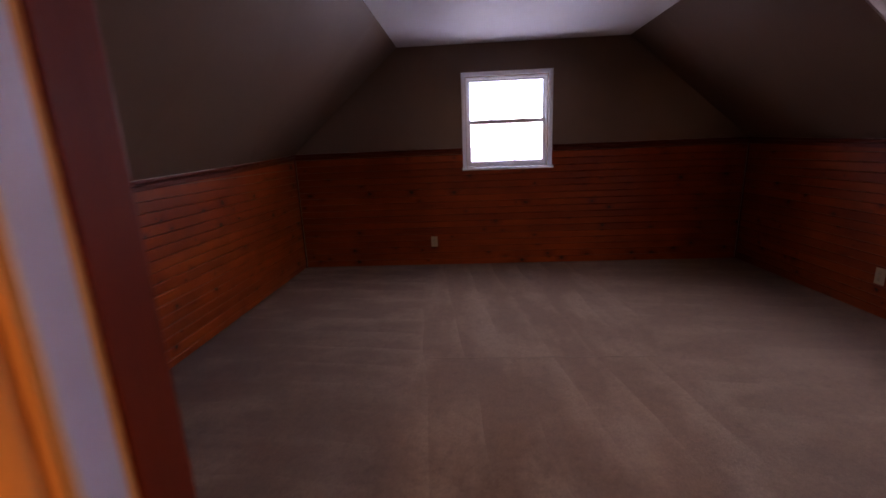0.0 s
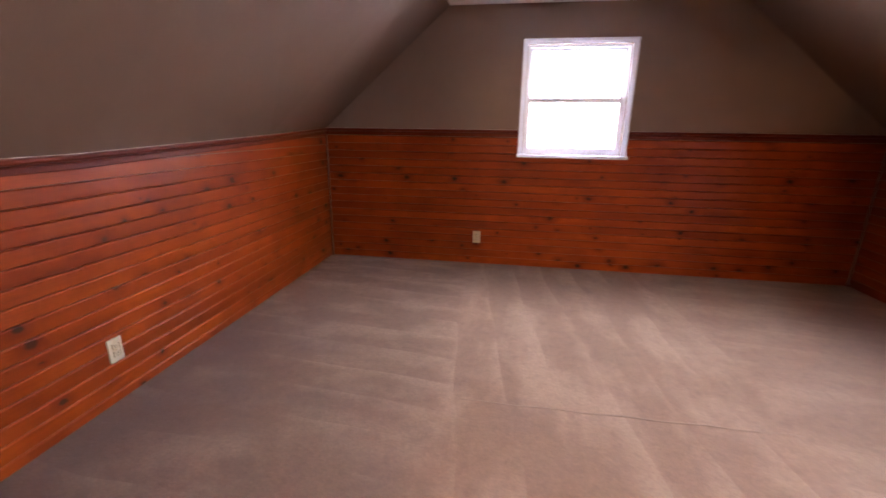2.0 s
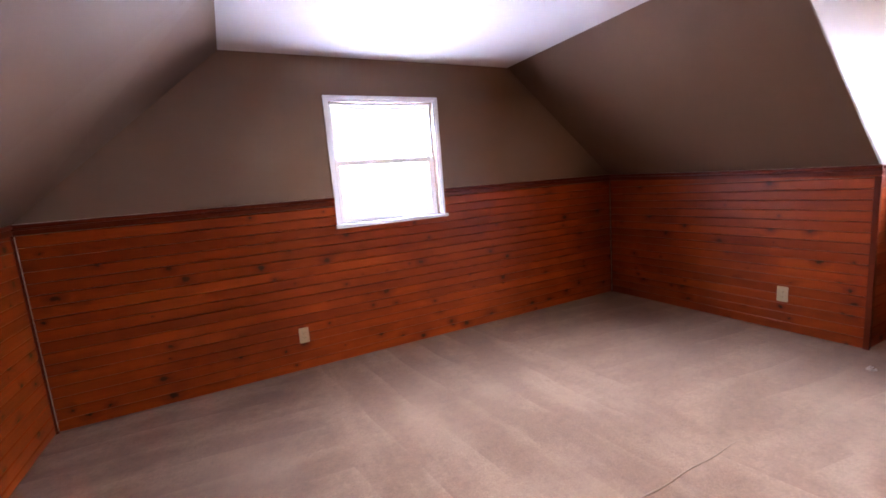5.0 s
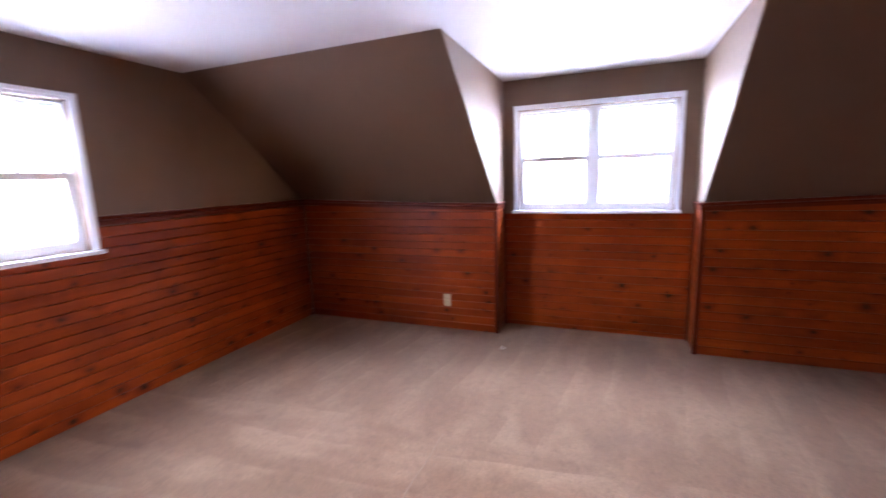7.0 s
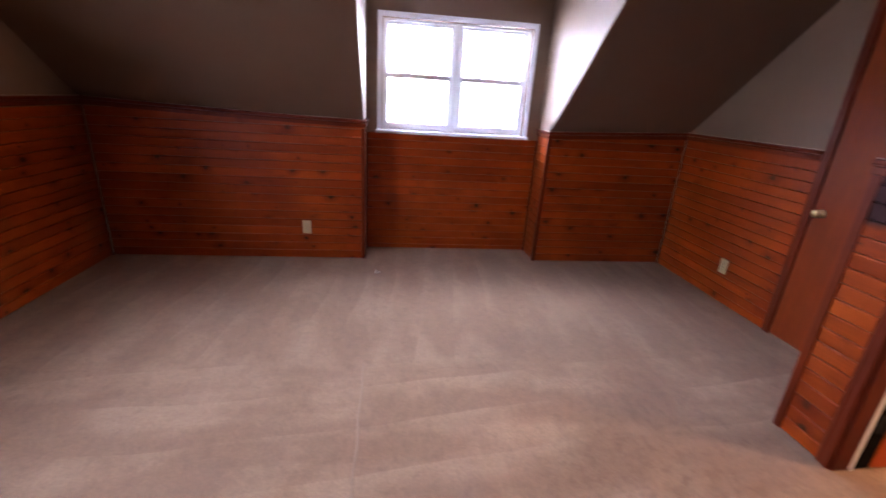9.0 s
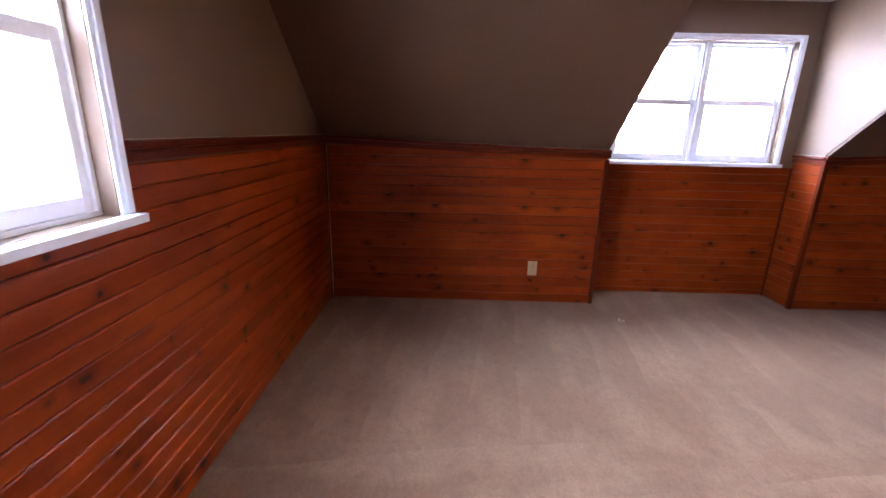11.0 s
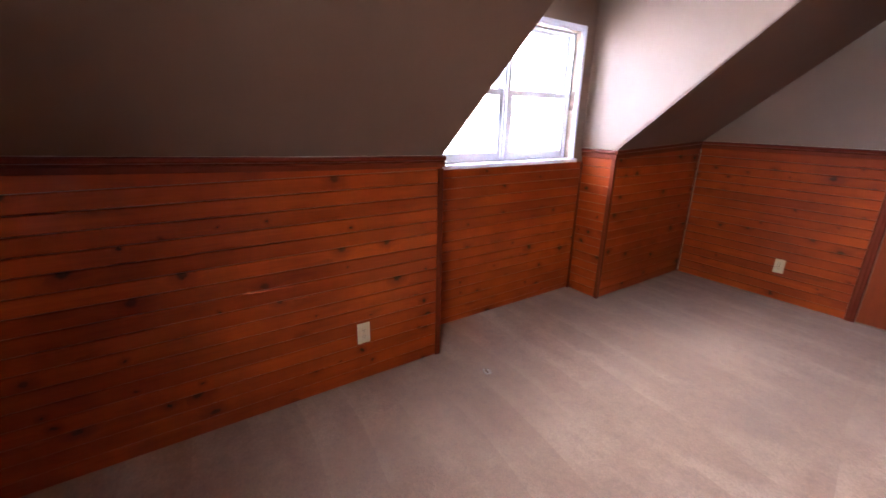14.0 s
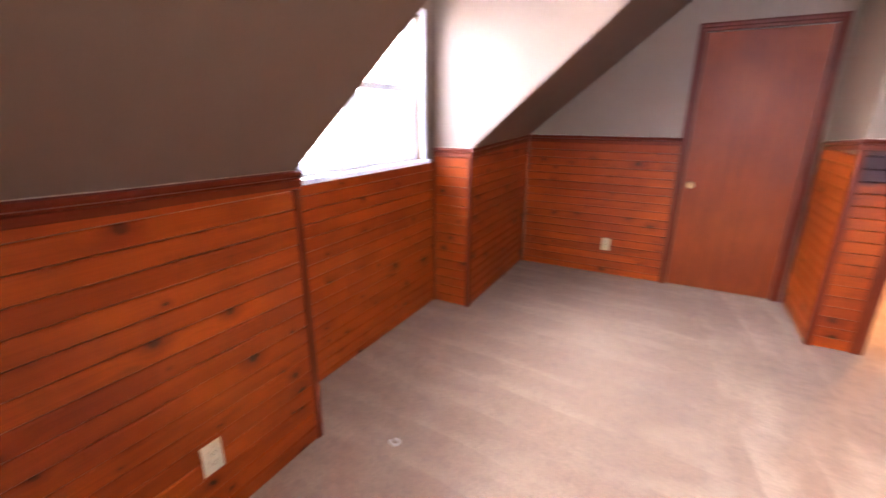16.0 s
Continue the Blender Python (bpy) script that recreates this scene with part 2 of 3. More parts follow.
def carpet():
    m, nt, b = material("beige_carpet", 0.95, spec=0.06)
    co = nd(nt, "ShaderNodeNewGeometry").outputs["Position"]
    # vacuum strokes: long bands that fan out a little
    warp = nd(nt, "ShaderNodeTexNoise", {"Vector": co, "Scale": 0.9, "Detail": 2.0}).outputs["Color"]
    w2 = nd(nt, "ShaderNodeVectorMath", {0: warp, 1: (0.5, 0.5, 0.5)}, operation="SUBTRACT").outputs[0]
    w3 = nd(nt, "ShaderNodeVectorMath", {0: w2, 1: (0.10, 0.10, 0.0)}, operation="MULTIPLY").outputs[0]
    at = nd(nt, "ShaderNodeVectorMath", {0: co, 1: w3}, operation="ADD").outputs[0]
    s1 = noise_(nt, nd(nt, "ShaderNodeVectorMath", {0: at, 1: (4.2, 0.8, 1.0)}, operation="MULTIPLY").outputs[0], 1.0, 3.0)
    s2 = noise_(nt, nd(nt, "ShaderNodeVectorMath", {0: at, 1: (1.1, 4.6, 1.0)}, operation="MULTIPLY").outputs[0], 1.0, 2.0)
    big = noise_(nt, co, 0.7, 3.0)
    side = nd(nt, "ShaderNodeSeparateXYZ", {0: at})
    west = math_(nt, "MAXIMUM", ramp_(nt, side.outputs[0], 1.62, 1.52), ramp_(nt, side.outputs[0], 3.2, 3.34))
    stroke = math_(nt, "ADD", math_(nt, "MULTIPLY", s1, math_(nt, "SUBTRACT", 1.0, west)), math_(nt, "MULTIPLY", s2, west))
    # each pass of the vacuum ends in a sharp edge
    tilt = math_(nt, "MULTIPLY", math_(nt, "SUBTRACT", noise_(nt, co, 0.6, 1.0), 0.5), 0.22)
    along_y = math_(nt, "ADD", math_(nt, "ADD", side.outputs[0], math_(nt, "MULTIPLY", side.outputs[1], 0.12)), tilt)
    along_x = math_(nt, "ADD", math_(nt, "ADD", side.outputs[1], math_(nt, "MULTIPLY", side.outputs[0], 0.10)), tilt)
    saw = math_(nt, "ADD", math_(nt, "MULTIPLY", math_(nt, "FRACT", math_(nt, "MULTIPLY", along_y, 3.6)), math_(nt, "SUBTRACT", 1.0, west)),
                math_(nt, "MULTIPLY", math_(nt, "FRACT", math_(nt, "MULTIPLY", along_x, 4.1)), west))
    saw = math_(nt, "POWER", saw, 2.5)
    stroke = math_(nt, "ADD", math_(nt, "MULTIPLY", stroke, 0.78), math_(nt, "MULTIPLY", math_(nt, "MULTIPLY", saw, ramp_(nt, noise_(nt, co, 1.3, 2.0), 0.38, 0.6)), 0.25))
    patch = ramp_(nt, noise_(nt, co, 1.7, 3.0), 0.35, 0.65)
    blur = noise_(nt, at, 3.1, 4.0, 0.6)
    stroke = math_(nt, "ADD", math_(nt, "MULTIPLY", stroke, math_(nt, "ADD", 0.5, math_(nt, "MULTIPLY", patch, 0.3))), math_(nt, "MULTIPLY", blur, 0.33))
    f = math_(nt, "ADD", math_(nt, "MULTIPLY", ramp_(nt, stroke, 0.40, 0.57), math_(nt, "SUBTRACT", 0.7, math_(nt, "MULTIPLY", ramp_(nt, side.outputs[0], 3.0, 3.6), 0.25))), math_(nt, "MULTIPLY", big, 0.3))
    col = mix_(nt, f, (0.246, 0.143, 0.085), (0.376, 0.246, 0.153))
    pile = noise_(nt, co, 105.0, 4.0, 0.75)
    tuft = noise_(nt, co, 55.0, 4.0, 0.65)
    grain = math_(nt, "ADD", math_(nt, "MULTIPLY", pile, 0.6), math_(nt, "MULTIPLY", tuft, 0.4))
    col = mix_(nt, math_(nt, "MULTIPLY", ramp_(nt, grain, 0.62, 0.40), 0.32), col, (0.0792, 0.0475, 0.0324))
    worn = math_(nt, "MULTIPLY", ramp_(nt, noise_(nt, co, 1.1, 4.0), 0.6, 0.78), 0.3)
    col = mix_(nt, worn, col, (0.1152, 0.0792, 0.0634))
    trod = nd(nt, "ShaderNodeVectorMath", {0: co, 1: (2.15, -3.75, 0.0)}, operation="DISTANCE").outputs["Value"]
    trod = math_(nt, "MULTIPLY", ramp_(nt, math_(nt, "ADD", trod, math_(nt, "MULTIPLY", noise_(nt, co, 3.0, 4.0), 0.9)), 1.35, 0.6), 0.4)
    col = mix_(nt, trod, col, (0.1116, 0.072, 0.0518))
    # darker towards the west knee wall, fading out northwards
    west_dark = math_(nt, "ADD", side.outputs[0], math_(nt, "MULTIPLY", noise_(nt, co, 2.6, 4.0, 0.65), 1.1))
    west_dark = math_(nt, "MULTIPLY", math_(nt, "MULTIPLY", ramp_(nt, west_dark, 1.5, 0.7), ramp_(nt, side.outputs[1], -0.9, -1.9)), 0.6)
    col = mix_(nt, west_dark, col, (0.125, 0.075, 0.060))
    # matted pile: small uneven tufts, denser where people walk
    matted = ramp_(nt, noise_(nt, co, 17.0, 6.0, 0.72), 0.46, 0.68)
    col = mix_(nt, math_(nt, "MULTIPLY", matted, math_(nt, "ADD", 0.3, math_(nt, "MULTIPLY", trod, 0.9))), col, (0.12, 0.072, 0.048))
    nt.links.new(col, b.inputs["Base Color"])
    b.inputs["Sheen Weight"].default_value = 0.06
    b.inputs["Sheen Roughness"].default_value = 0.6
    bump_(nt, b, math_(nt, "ADD", math_(nt, "ADD", pile, math_(nt, "MULTIPLY", tuft, 1.2)), math_(nt, "MULTIPLY", stroke, 0.5)), 0.36, 0.005)
    return m


CARPET = carpet()


# ---------------------------------------------------------------- mesh helpers
def finish(name, bm, mat, parent=None, label="", smooth=False):
    me = bpy.data.meshes.new(name)
    bmesh.ops.recalc_face_normals(bm, faces=bm.faces)
    bm.to_mesh(me)
    bm.free()
    me.materials.append(mat)
    if smooth:
        for p in me.polygons:
            p.use_smooth = True
    ob = new(name, me)
    if parent:
        ob.parent = parent
    if label:
        ob["label"] = label
    return ob


def part(name, bm, mat, parent, label="", smooth=False):
    return finish(name, bm, mat, parent, label, smooth)


def box(bm, x0, x1, y0, y1, z0, z1, bevel=0.0):
    vs = [bm.verts.new((x, y, z)) for x in (x0, x1) for y in (y0, y1) for z in (z0, z1)]
    fs = [bm.faces.new([vs[i] for i in q]) for q in ((0, 1, 3, 2), (4, 6, 7, 5), (0, 4, 5, 1), (2, 3, 7, 6), (0, 2, 6, 4), (1, 5, 7, 3))]
    if bevel:
        es = list({e for f in fs for e in f.edges})
        bmesh.ops.bevel(bm, geom=es, offset=bevel, segments=2, affect="EDGES", profile=0.6)
    return bm


def boxed(*a, bevel=0.0):
    return box(bmesh.new(), *a, bevel=bevel)


def prism(bm, pts, away):
    """A flat polygon given thickness by the vector away."""
    a = [bm.verts.new(p) for p in pts]
    c = [bm.verts.new(Vector(p) + Vector(away)) for p in pts]
    bm.faces.new(a)
    bm.faces.new(c[::-1])
    for i in range(len(a)):
        j = (i + 1) % len(a)
        bm.faces.new((a[j], a[i], c[i], c[j]))
    return bm


def sweep(bm, profile, a, b_, n):
    """A moulding: (out, up) profile carried from a to b_, out being along n."""
    rows = []
    for p in (a, b_):
        rows.append([bm.verts.new(Vector(p) + Vector(n) * o + Vector((0, 0, u))) for o, u in profile])
    k = len(profile)
    for i in range(k):
        j = (i + 1) % k
        bm.faces.new((rows[0][i], rows[0][j], rows[1][j], rows[1][i]))
    bm.faces.new(rows[0])
    bm.faces.new(rows[1][::-1])
    return bm


def tube(bm, pts, radii, sides=8):
    rings = []
    for i, (p, r) in enumerate(zip(pts, radii)):
        d = (Vector(pts[min(i + 1, len(pts) - 1)]) - Vector(pts[max(i - 1, 0)])).normalized()
        u = d.orthogonal().normalized()
        w = d.cross(u)
        rings.append([bm.verts.new(Vector(p) + (u * math.cos(k * math.tau / sides) + w * math.sin(k * math.tau / sides)) * r) for k in range(sides)])
    for q, s in zip(rings, rings[1:]):
        for k in range(sides):
            bm.faces.new((q[k], q[(k + 1) % sides], s[(k + 1) % sides], s[k]))
    bm.faces.new(rings[0][::-1])
    bm.faces.new(rings[-1])
    return bm


# ---------------------------------------------------------------- plan
XL, XR, XD = 0.040, 4.890, 5.195           # west knee wall, east knee wall, dormer wall
YB, YE = -5.085, -4.325                    # south wall, entry wall
DY0, DY1 = -2.145, -3.762                  # the dormer's two sides
ZC = 2.342                                 # ceiling
XCL, XCR = 1.257, 3.624                    # ceiling edges
CAPW, CAPG, CAPD, CAPB = 1.300, 1.302, 1.238, 1.284   # top of the panelling
WEST = [(0.0, 1.300), (-1.0, 1.245), (-2.5, 1.185), (-4.325, 1.165)]   # the west panelling sinks towards the entry
EAST = [(0.0, 1.302), (-0.7, 1.276), (-1.5, 1.250), (-2.145, 1.238)]
BOXX = 2.667                               # side of the stair enclosure
DX0, DX1 = 1.655, 2.375                    # entry opening
T = 0.012                                  # board thickness
GW = (1.912, 2.868, 1.060, 2.064)          # gable window, over the casing
DW = (-3.650, -2.240, 1.119, 2.110)        # dormer window, over the casing
WT = 0.15                                  # wall thickness

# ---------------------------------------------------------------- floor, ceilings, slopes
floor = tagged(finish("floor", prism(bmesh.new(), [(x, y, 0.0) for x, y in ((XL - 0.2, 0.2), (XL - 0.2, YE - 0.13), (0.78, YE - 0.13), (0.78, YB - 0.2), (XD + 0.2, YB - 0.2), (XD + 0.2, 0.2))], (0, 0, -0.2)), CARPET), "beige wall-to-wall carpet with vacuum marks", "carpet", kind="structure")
tagged(finish("floor_hall", boxed(0.9, 2.667, -6.9, YB - 0.202, -0.2, 0.0), CARPET), "beige carpet of the stair landing", "carpet", kind="structure")

bm = prism(bmesh.new(), [(x, y, ZC) for x, y in ((XCL, 0.05), (XCL, YB - 0.1), (XCR, YB - 0.1), (XCR, DY1 - 0.1), (XD + 0.1, DY1 - 0.1),
                                                  (XD + 0.1, DY0 + 0.1), (XCR, DY0 + 0.1), (XCR, 0.05))], (0, 0, 0.12))
tagged(finish("ceiling", bm, CEILING_PAINT), "flat white painted ceiling reaching into the dormer", "ceiling", kind="structure")


def slope(name, x0, x1, foot, label):
    """Sloping ceiling from the panelling at x0, whose height along y is given by foot, to the flat ceiling at x1."""
    bm = bmesh.new()
    out = Vector((-0.08 if x0 < x1 else 0.08, 0, 0.13))
    rows = [[bm.verts.new(p) for p in ((x0, y, z), (x1, y, ZC))] + [bm.verts.new(Vector(p) + out) for p in ((x1, y, ZC), (x0, y, z))] for y, z in foot]
    for p, q in zip(rows, rows[1:]):
        for i in range(4):
            j = (i + 1) % 4
            bm.faces.new((p[i], p[j], q[j], q[i]))
    bm.faces.new(rows[0])
    bm.faces.new(rows[-1][::-1])
    return tagged(finish(name, bm, SLOPE_PAINT_SHADED), label, "sloped ceiling", kind="structure")


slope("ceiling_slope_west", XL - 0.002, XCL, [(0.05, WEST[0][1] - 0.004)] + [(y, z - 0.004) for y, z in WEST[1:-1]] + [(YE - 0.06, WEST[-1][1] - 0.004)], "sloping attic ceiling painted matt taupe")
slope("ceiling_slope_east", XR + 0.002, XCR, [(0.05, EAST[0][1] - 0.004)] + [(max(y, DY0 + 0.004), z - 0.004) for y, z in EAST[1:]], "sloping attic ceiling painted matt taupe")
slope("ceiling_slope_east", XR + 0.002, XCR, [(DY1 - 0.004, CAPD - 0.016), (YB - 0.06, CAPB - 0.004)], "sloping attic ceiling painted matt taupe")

# ---------------------------------------------------------------- walls
G = T                                       # painted wall face behind the board face
gx0, gx1, gz0, gz1 = GW[0] + 0.045, GW[1] - 0.045, GW[2] + 0.03, GW[3] - 0.045


def wall_with_hole(bm, axis, at, thick, a0, a1, z0, z1, h):
    """One wall across an axis, with one opening h = (a, b, lo, hi)."""
    def at_(d, a, z):
        return bm.verts.new((a, at + d, z) if axis == "y" else (at + d, a, z))

    loops = []
    for d in (0.0, thick):
        loops.append([at_(d, a, z) for a, z in ((a0, z0), (a1, z0), (a1, z1), (a0, z1))])
        loops.append([at_(d, a, z) for a, z in ((h[0], h[2]), (h[1], h[2]), (h[1], h[3]), (h[0], h[3]))])
    for i in range(4):
        j = (i + 1) % 4
        for p, q in ((0, 1), (2, 3), (0, 2), (1, 3)):
            bm.faces.new((loops[p][i], loops[p][j], loops[q][j], loops[q][i]))
    return bm


wall_n = tagged(finish("wall_north", wall_with_hole(bmesh.new(), "y", G, WT, -0.3, 5.3, -0.2, 2.6, (gx0, gx1, gz0, gz1)), WALL_PAINT_LIT),
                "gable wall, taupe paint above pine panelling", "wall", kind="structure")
wall_w = tagged(finish("wall_west", boxed(XL - T - 0.15, XL - T, YE - T - 0.05, 0.05, -0.2, 1.38), WALL_PAINT_LIT), "low knee wall clad in stained pine", "wall", kind="structure")
wall_e = tagged(finish("wall_east", boxed(XR + T, XR + T + 0.15, DY0 + 0.006, 0.05, -0.2, 1.37), WALL_PAINT_LIT), "low knee wall clad in stained pine, north of the dormer", "wall", kind="structure")
wall_f = tagged(finish("wall_east_south", boxed(XR + T, XR + T + 0.15, YB - 0.2, DY1 - 0.006, -0.2, 1.35), WALL_PAINT_LIT), "low knee wall clad in stained pine, south of the dormer", "wall", kind="structure")
wall_s = tagged(finish("wall_south", boxed(BOXX - 0.1, 5.3, YB - T - 0.15, YB - T, -0.2, 2.6), WALL_PAINT_LIT), "south wall, taupe paint above pine panelling", "wall", kind="structure")

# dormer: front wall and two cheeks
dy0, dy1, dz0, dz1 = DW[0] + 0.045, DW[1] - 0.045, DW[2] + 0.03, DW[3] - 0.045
wall_d = tagged(finish("wall_dormer", wall_with_hole(bmesh.new(), "x", XD + T, WT, DY1 - 0.3, DY0 + 0.3, -0.2, 2.6, (dy0, dy1, dz0, dz1)), WALL_PAINT_LIT),
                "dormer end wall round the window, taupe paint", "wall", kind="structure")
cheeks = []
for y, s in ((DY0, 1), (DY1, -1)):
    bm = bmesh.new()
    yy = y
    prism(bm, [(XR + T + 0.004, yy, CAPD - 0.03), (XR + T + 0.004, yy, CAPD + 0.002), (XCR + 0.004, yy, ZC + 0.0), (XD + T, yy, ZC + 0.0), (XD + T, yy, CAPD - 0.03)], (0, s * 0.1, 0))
    cheeks.append(tagged(finish("wall_dormer_cheek", bm, WALL_PAINT_LIT), "triangular dormer cheek painted taupe, lit by the window", "wall", kind="structure"))
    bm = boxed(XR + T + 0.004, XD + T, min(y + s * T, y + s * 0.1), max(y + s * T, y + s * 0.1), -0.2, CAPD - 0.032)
    cheeks.append(tagged(finish("wall_dormer_return", bm, WALL_PAINT_LIT), "short return of the dormer clad in pine", "wall", kind="structure"))

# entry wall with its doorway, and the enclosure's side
wall_t = tagged(finish("wall_entry", prism(bmesh.new(), [(x, YE - T, z) for x, z in ((XL - 0.1, -0.2), (DX0 - 0.02, -0.2), (DX0 - 0.02, 2.07), (DX1 + 0.02, 2.07), (DX1 + 0.02, -0.2), (BOXX - T, -0.2), (BOXX - T, 2.6), (XL - 0.1, 2.6))], (0, -0.115, 0)), WALL_PAINT_LIT),
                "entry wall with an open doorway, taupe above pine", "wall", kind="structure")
wall_b = tagged(finish("wall_enclosure", boxed(BOXX - T - 0.1, BOXX - T, YB - T, YE - T - 0.115, -0.2, 2.6), WALL_PAINT_LIT), "side of the stair enclosure clad in pine", "wall", kind="structure")
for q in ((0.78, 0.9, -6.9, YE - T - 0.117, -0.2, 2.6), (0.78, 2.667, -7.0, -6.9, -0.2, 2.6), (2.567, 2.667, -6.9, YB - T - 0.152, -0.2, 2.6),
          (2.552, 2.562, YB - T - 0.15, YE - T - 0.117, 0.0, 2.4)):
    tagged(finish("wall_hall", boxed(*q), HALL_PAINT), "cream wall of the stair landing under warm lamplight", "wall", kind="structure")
tagged(finish("ceiling_hall", boxed(0.78, 2.667, -7.0, YE - T - 0.02, ZC + 0.13, ZC + 0.23), HALL_PAINT), "cream ceiling of the stair landing", "ceiling", kind="structure")

# ---------------------------------------------------------------- windows
def place(axis, at, out):
    """Turns (across, depth, up) into world numbers: depth grows outwards from the wall face at."""
    if axis == "y":
        return lambda a0, a1, d0, d1, z0, z1: (a0, a1, min(at + out * d0, at + out * d1), max(at + out * d0, at + out * d1), z0, z1)
    return lambda a0, a1, d0, d1, z0, z1: (min(at + out * d0, at + out * d1), max(at + out * d0, at + out * d1), a0, a1, z0, z1)


def window(name, P, a0, a1, z0, z1, bays, label):
    """Double-hung window: a0..z1 over the casing; depth 0 is the painted wall face."""
    win = tagged(new(name), label, "window", kind="structure")
    c = 0.026
    cas = part("window_casing", bmesh.new(), WHITE_PAINT, win)
    bm = bmesh.new()
    for q in ((a0, a0 + c, z0 + 0.03, z1), (a1 - c, a1, z0 + 0.03, z1), (a0 + c, a1 - c, z1 - c, z1)):
        box(bm, *P(q[0], q[1], -0.016, -0.0005, q[2], q[3]), bevel=0.003)
    bm.to_mesh(cas.data)
    bm.free()
    bm = bmesh.new()
    i0, i1, k0, k1 = a0 + c, a1 - c, z0 + 0.03, z1 - c
    for q in ((i0 - 0.004, i0 + 0.016, k0, k1), (i1 - 0.016, i1 + 0.004, k0, k1), (i0 + 0.016, i1 - 0.016, k1 - 0.016, k1 + 0.004)):
        box(bm, *P(q[0], q[1], -0.008, 0.125, q[2], q[3]))
    part("window_jamb", bm, WHITE_PAINT, win)
    part("window_sill", boxed(*P(a0 - 0.008, a1 + 0.014, -0.045, 0.125, z0, z0 + 0.028), bevel=0.005), WHITE_PAINT, win, "white painted window sill")
    n = bays
    mull = 0.026
    inner0, inner1 = i0 + 0.016, i1 - 0.016
    w = (inner1 - inner0 - mull * (n - 1)) / n
    for i in range(n):
        l = inner0 + i * (w + mull)
        r = l + w
        if i:
            part("mullion", boxed(*P(l - mull, l, 0.035, 0.12, k0, k1 - 0.016), bevel=0.003), VINYL, win)
        # frame tracks
        bm = bmesh.new()
        box(bm, *P(l, l + 0.018, 0.05, 0.12, k0, k1 - 0.016))
        box(bm, *P(r - 0.018, r, 0.05, 0.12, k0, k1 - 0.016))
        box(bm, *P(l + 0.018, r - 0.018, 0.05, 0.12, k1 - 0.034, k1 - 0.016))
        box(bm, *P(l + 0.018, r - 0.018, 0.05, 0.12, k0, k0 + 0.014))
        part("window_frame", bm, VINYL, win)
        mid = (k0 + k1) / 2 - 0.005
        for nm, d, s0, s1 in (("lower_sash", 0.06, k0 + 0.014, mid + 0.026), ("upper_sash", 0.09, mid - 0.016, k1 - 0.034)):
            bm = bmesh.new()
            st, rb, rt = 0.032, (0.046 if nm == "lower_sash" else 0.03), (0.026 if nm == "upper_sash" else 0.042)
            L, R = l + 0.018, r - 0.018
            for q in ((L, L + st, s0, s1), (R - st, R, s0, s1), (L + st, R - st, s0, s0 + rb), (L + st, R - st, s1 - rt, s1)):
                box(bm, *P(q[0], q[1], d, d + 0.026, q[2], q[3]), bevel=0.003)
            sash = part(nm, bm, VINYL, win)
            g = part("pane", boxed(*P(L + st - 0.004, R - st + 0.004, d + 0.011, d + 0.015, s0 + rb - 0.004, s1 - rt + 0.004)), GLASS, sash, "clear glass pane")
            g.visible_shadow = False
            if nm == "lower_sash":
                for f in (0.3, 0.7):
                    x = L + (R - L) * f
                    part("sash_lock", boxed(*P(x - 0.018, x + 0.018, d + 0.006, d + 0.02, s1 - 0.001, s1 + 0.008), bevel=0.003), VINYL, sash)
    return win


window("window_1", place("y", G, 1), *GW, 1, "white double-hung gable window, snow-bright outside")
window("window_2", place("x", XD + T, 1), *DW, 2, "white twin double-hung dormer window, snow-bright outside")

# ---------------------------------------------------------------- closet door in the south wall
def knob(parent, x, y, z, s):
    k = part("door_knob", bmesh.new(), BRASS, parent, "small aged brass knob", smooth=True)
    bm = bmesh.new()
    prof = [(0.0, 0.026), (0.004, 0.027), (0.007, 0.02), (0.010, 0.010), (0.028, 0.010), (0.034, 0.02), (0.044, 0.026), (0.054, 0.023), (0.059, 0.012), (0.060, 0.002)]
    tube(bm, [(x, y + s * d, z) for d, r in prof], [r for d, r in prof], 16)
    bmesh.ops.recalc_face_normals(bm, faces=bm.faces)
    bm.to_mesh(k.data)
    bm.free()
    for p in k.data.polygons:
        p.use_smooth = True
    return k


CASING = [(0.0, 0.0), (0.0, 0.062), (0.010, 0.062), (0.017, 0.055), (0.018, 0.040), (0.013, 0.030), (0.014, 0.012), (0.009, 0.0)]


def casing(bm, axis_out, a0, a1, z1, face):
    """Door casing round a0..a1 (outer) up to z1, lying on the plane y = face and standing out along axis_out."""
    w = 0.062
    for x, m in ((a0, 1), (a1, -1)):
        lo = [bm.verts.new((x + m * u, face + axis_out * o, 0.0)) for o, u in CASING]
        hi = [bm.verts.new((x + m * u, face + axis_out * o, z1 - u)) for o, u in CASING]
        for i in range(len(lo)):
            j = (i + 1) % len(lo)
            bm.faces.new((lo[i], lo[j], hi[j], hi[i]))
    le = [bm.verts.new((a0 + u, face + axis_out * o, z1 - u)) for o, u in CASING]
    ri = [bm.verts.new((a1 - u, face + axis_out * o, z1 - u)) for o, u in CASING]
    for i in range(len(le)):
        j = (i + 1) % len(le)
        bm.faces.new((le[i], le[j], ri[j], ri[i]))
    return bm


